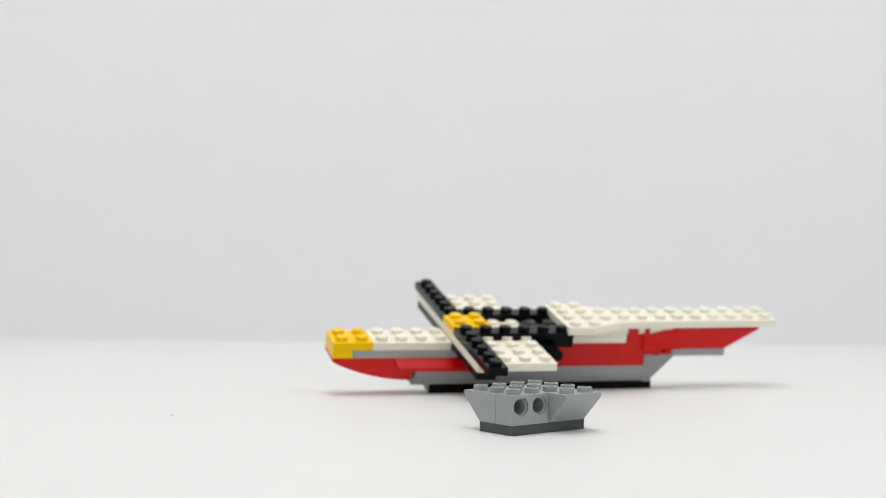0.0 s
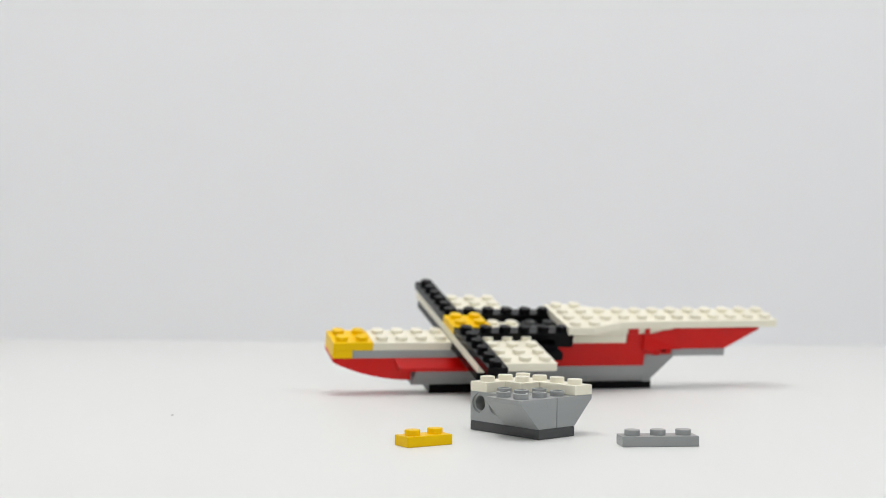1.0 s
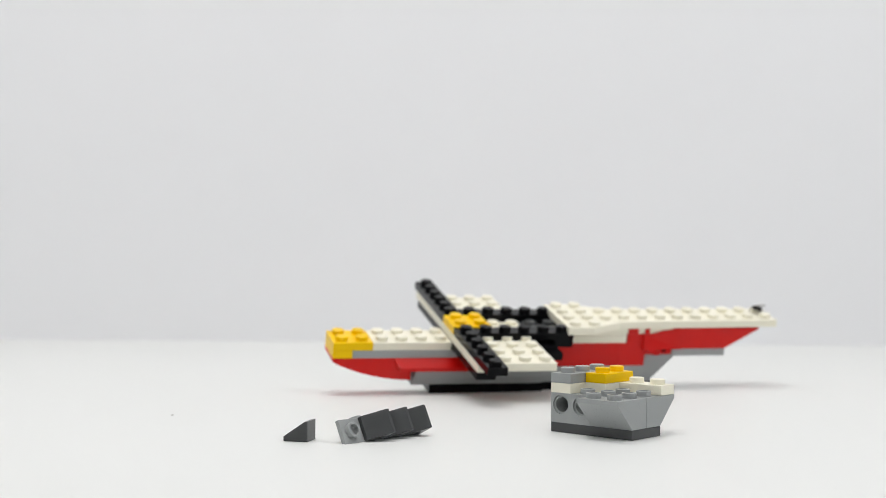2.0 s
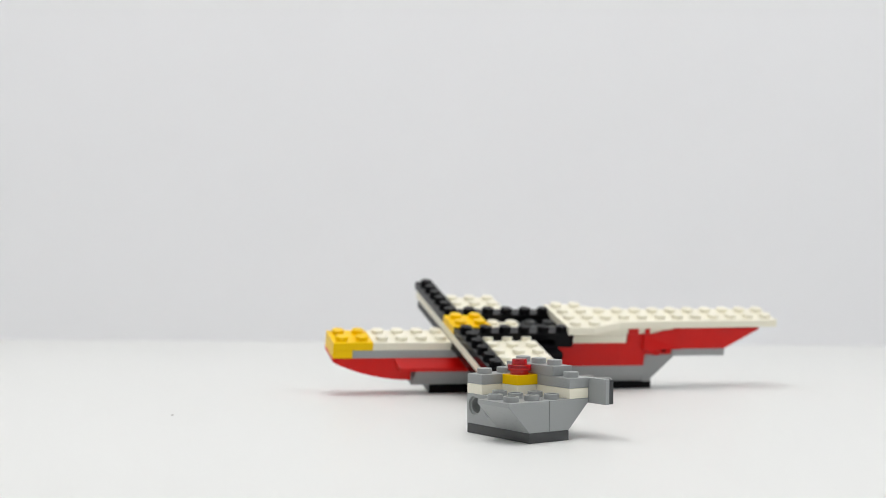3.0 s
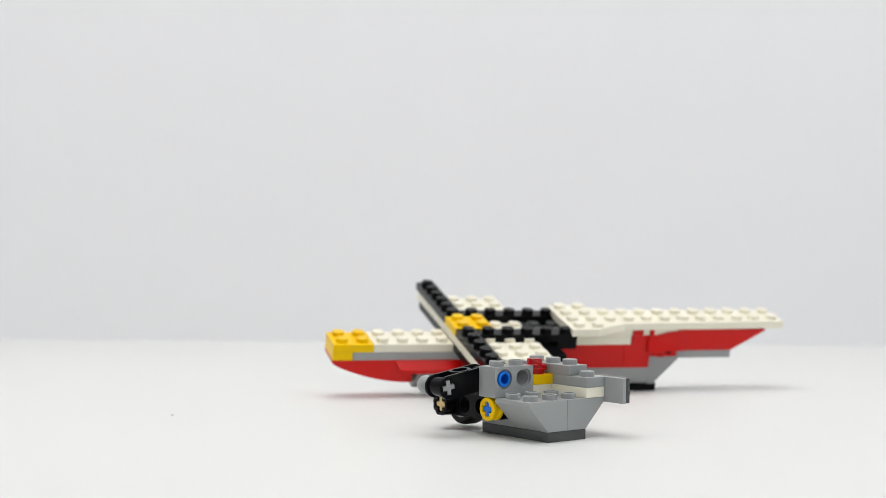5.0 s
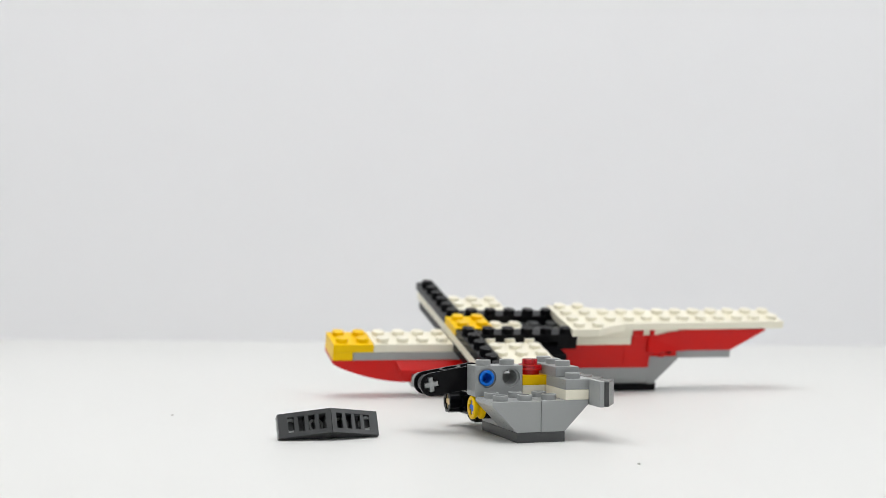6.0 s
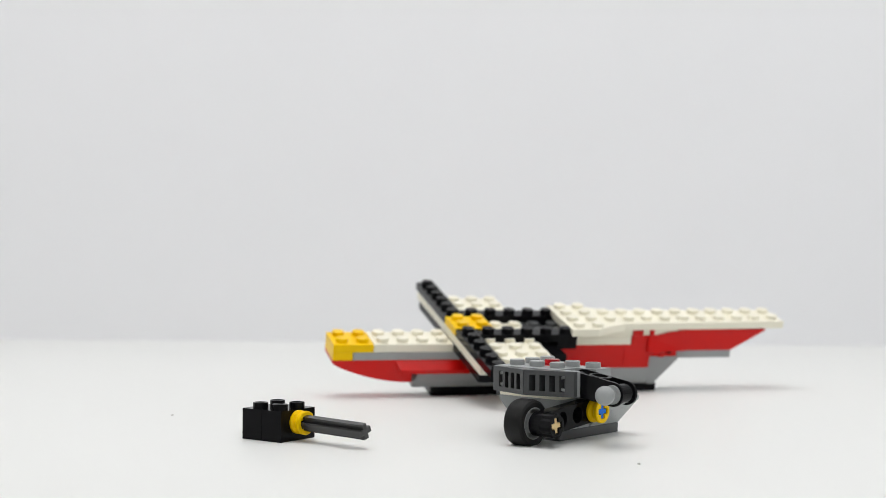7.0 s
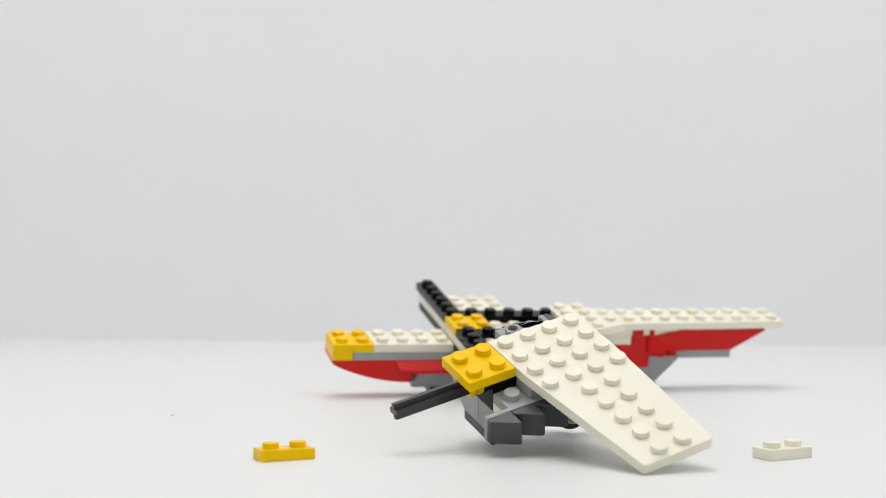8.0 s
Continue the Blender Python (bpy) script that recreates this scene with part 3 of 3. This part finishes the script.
def motions():
    stop_motion(pod, POD)
    here = pose(-42.3, 570.1, 21.1) @ pose(0, 0, 0, 0, 0, 15.57) @ pose(0, 0, 0, 0, 0.41) @ pose(0, 0, 0, 14.48)
    nearer = Matrix.Translation((0.7, -9.0, 0)) @ here
    stop_motion(plane, [(0.0, here), (3.3, nearer)])

    story(white_bar, [(0.1, on_table(68.33, 451.58, 86.7)), (0.3, "pod", pose(0, 2 * P, 4 * H))])
    story(white_corner, [(0.5, on_table(54.0, 452.0, -65)), (0.7, "pod", pose(0, 0, 4 * H))])
    story(yellow_low, [(0.9, on_table(-10.14, 438.01, 32.0)), (1.3, "pod", pose(2 * P, P, 5 * H, 0, 0, 90))])
    story(grey_low, [(0.9, on_table(54.59, 442.7, 7.3)), (1.1, "pod", pose(P, 0, 5 * H, 0, 0, 90))])

    # bracket and its four wedges
    lay = lambda x, y, rz: pose(x, y, 0, 0, 0, rz) @ pose(0, 0, 0, 26.6) @ pose(0, -9.6, 4.8)
    b1, b2, b3 = lay(-13.3, 459.5, -113), lay(-11.2, 463.3, -134), lay(-12.5, 462.0, -134)
    on_pod = pose(2 * P, 2 * P, 5 * H)
    tooth = [axes((-1, 0, 0), (0, 0, 1), (0, 1, 0), (k * P, 9.6, -4.8)) for k in range(4)]
    story(side_bracket, [(1.5, b1), (1.7, b2), (1.85, b3), (2.2, "pod", on_pod)])
    # a wedge lying on its sloped face, its thin lip at (x, y) and its length along rz
    def on_slope(x, y, rz):
        c, s = math.cos(radians(rz)), math.sin(radians(rz))
        m = axes((0.825 * c, 0.825 * s, 0.566), (s, -c, 0), (0.566 * c, 0.566 * s, -0.825), (x, y, 0))
        return m @ Matrix.Translation((-0.08, -7.92, -1.5))
    lie = [on_table(-48.8, 450.6, -14.0), on_slope(-3.0, 449.9, -28.0), on_table(17.67, 458.77, 50.7), on_table(-6.6, 478.5, -63.0)]
    story(teeth[0], [(1.5, lie[3]), (1.7, b2 @ tooth[0]), (1.85, b3 @ tooth[0]), (2.2, "pod", on_pod @ tooth[0])])
    story(teeth[1], [(1.5, lie[1]), (1.86, b3 @ tooth[1]), (2.2, "pod", on_pod @ tooth[1])])
    story(teeth[2], [(1.5, lie[2]), (1.97, b3 @ tooth[2]), (2.2, "pod", on_pod @ tooth[2])])
    story(teeth[3], [(1.5, lie[0]), (2.08, b3 @ tooth[3]), (2.2, "pod", on_pod @ tooth[3])])

    story(red_round, [(2.6, on_table(1.3, 426.5)), (2.9, "pod", pose(1.5 * P, 1.5 * P, 6 * H))])
    story(grey_high, [(2.6, on_table(35.66, 410.34, -7.6)), (2.9, "pod", pose(0, 2 * P, 6 * H))])

    # thin arm with pin and bush
    a1, a2, a3 = on_table(69.68, 465.18, 6.2, 3.8), on_table(70.6, 477.81, -18.6, 3.8), on_table(69.2, 481.9, -37.0, 3.8)
    in_arm, bush_arm = pose(24, 4, 0, 0, 0, 90), pose(24, -2, 0, 90)
    swing = lambda a: pose(12, 0, 9) @ pose(0, 0, 0, 0, -a) @ pose(-12, 0, -9)
    arm_pod = pose(-12, -4, 9.0)
    story(arm, [(3.1, a1), (3.3, a2), (3.5, a3), (3.7, "pod", swing(1.7) @ arm_pod), (6.1, "pod", swing(5.5) @ arm_pod), (7.1, "pod", arm_pod), (7.5, "pod", swing(42) @ arm_pod)])
    story(arm_pin, [(3.1, on_table(105.0, 474.0, -65, 3.0)), (3.3, a2 @ in_arm), (3.5, a3 @ in_arm), (3.7, "pod", arm_pod @ in_arm)])
    story(arm_bush, [(3.1, on_table(-7.9, 449.5, 0, 2.0)), (3.5, a3 @ bush_arm), (3.7, "pod", arm_pod @ bush_arm)])

    # wheel on its pin
    lean = axes((0.664, 0.453, 0.594), (-0.563, 0.826, 0.0), (-0.491, -0.334, 0.804), (52.3, 456.6, 6.6))
    hub = axes((0, 0, -1), (0, 1, 0), (1, 0, 0), (0.4, 0, 0))
    wheel_pin = pose(-12, 0, 9.0, 0, 0, 90)
    story(tan_pin, [(3.9, on_table(65.6, 446.4, 165, 3.0)), (4.1, lean), (4.3, "pod", swing(1.7) @ wheel_pin), (6.1, "pod", swing(5.5) @ wheel_pin), (7.1, "pod", wheel_pin), (7.5, "pod", swing(42) @ wheel_pin)])
    story(front_wheel, [(3.9, on_table(97.5, 462.2)), (4.1, lean @ hub), (4.3, "pod", swing(1.7) @ wheel_pin @ hub), (6.1, "pod", swing(5.5) @ wheel_pin @ hub), (7.1, "pod", wheel_pin @ hub), (7.5, "pod", swing(42) @ wheel_pin @ hub)])

    # ball, cross block, pin and holed brick
    k1 = pose(-34.2, 475.0, 3.9, 90, 0, 140)
    k2 = pose(-39.2, 470.5, 3.7, 180, 0, 181)
    ball_in = pose(16, -8.0, 0, 0, 0, 90)
    block_pod, block_low = [pose(4, -4, 18.6, 0, 0, -90) @ pose(0, 0, 0, 0, a) for a in (9, 31)]
    story(ball, [(4.5, on_table(-58.2, 465.2, 4, 2.95)), (4.7, k2 @ ball_in), (5.0, "pod", block_pod @ ball_in), (7.5, "pod", block_low @ ball_in)])
    story(block, [(4.5, k1), (4.7, k2), (5.0, "pod", block_pod), (7.5, "pod", block_low)])
    story(block_pin, [(4.5, on_table(-32.4, 442.6, 159, 3.0)), (5.0, "pod", pose(8, -4, 18.6))])
    story(grey_holed, [(4.5, on_table(76.1, 461.8, -1.7)), (5.0, "pod", pose(2 * P, -P, 4 * H, 0, 0, 90))])

    # grilles on their bracket
    g1 = lay(-27.6, 459.5, -162)
    low = [axes((1, 0, 0), (0, 0, -1), (0, 1, 0), (-P, 9.6, 3.2)), axes((-1, 0, 0), (0, 0, 1), (0, 1, 0), (3 * P, 9.6, -4.8))]
    front_pod = pose(P, 0, 6 * H, 0, 0, 90)
    story(front_bracket, [(5.4, g1), (6.1, "pod", front_pod)])
    story(grilles[0], [(5.4, g1 @ low[0]), (6.1, "pod", front_pod @ low[0])])
    story(grilles[1], [(5.4, on_table(81.3, 457.0, 59.0)), (5.9, g1 @ low[1]), (6.1, "pod", front_pod @ low[1])])

    # nose block: two holed bricks on a shaft
    n1, n2, n3, n4 = on_table(-55.7, 446.5, 14.0), on_table(-53.5, 444.6, 46.6), on_table(-50.5, 445.2, 47.7), on_table(-48.9, 446.7, 55.1)
    in_brick, second = pose(8, 11.2, 5.8, 0, 0, -90), pose(0, 8, 0)
    bush_brick = pose(8, -2, 5.8, 90)
    brick_pod = pose(4 * P, 0, 4 * H, 0, 0, 90)
    tip, sag = [pose(8, 4, 5.8) @ pose(0, 0, 0, a, 0, b) @ pose(-8, -4, -5.8) for a, b in ((8, -4), (0.8, -5))]
    story(black_holed[0], [(6.3, n1), (6.5, n2), (6.7, n3), (6.9, n4), (7.1, "pod", brick_pod)])
    story(shaft, [(6.3, on_table(-59.4, 412.0, 26.6, 2.35)), (6.5, n2 @ tip @ in_brick), (6.7, n3 @ tip @ in_brick), (6.9, n4 @ sag @ in_brick), (7.1, "pod", brick_pod @ in_brick)])
    story(shaft_bush, [(6.3, on_table(-28.9, 457.5, 0, 2.0)), (6.7, n3 @ tip @ bush_brick), (6.9, n4 @ sag @ bush_brick), (7.1, "pod", brick_pod @ bush_brick)])
    story(black_holed[1], [(6.3, on_table(-16.15, 458.9, 0)), (6.9, n4 @ second), (7.1, "pod", brick_pod @ second)])

    story(yellow_cap, [(7.3, on_table(-36.18, 432.58, 22.2)), (7.5, "pod", pose(3 * P, 0, 7 * H))])
    story(wing, [(7.3, on_table(85.41, 402.01, 48.4)), (7.5, on_table(107.55, 398.59, 60.4)), (7.7, "pod", pose(3 * P, 0, 7 * H, 0, 0, 90))])
    story(yellow_last, [(7.9, on_table(-50.2, 409.0, 25.0))])
    story(white_last, [(7.9, on_table(93.7, 417.4, 29.7))])
    # the fly comes down on the tail for a moment
    away = pose(330, 690, 0, 0, 0, 40)
    sit = axes((-0.78, 0.594, 0.202), (-0.623, -0.768, -0.147), (0.068, -0.241, 0.968), (133.3, 625.5, 31.0))
    stop_motion(fly, [(0.0, away), (1.7, sit), (2.2, away)])
    story(late_speck, [(5.3, on_table(55.3, 410.7))])


motions()
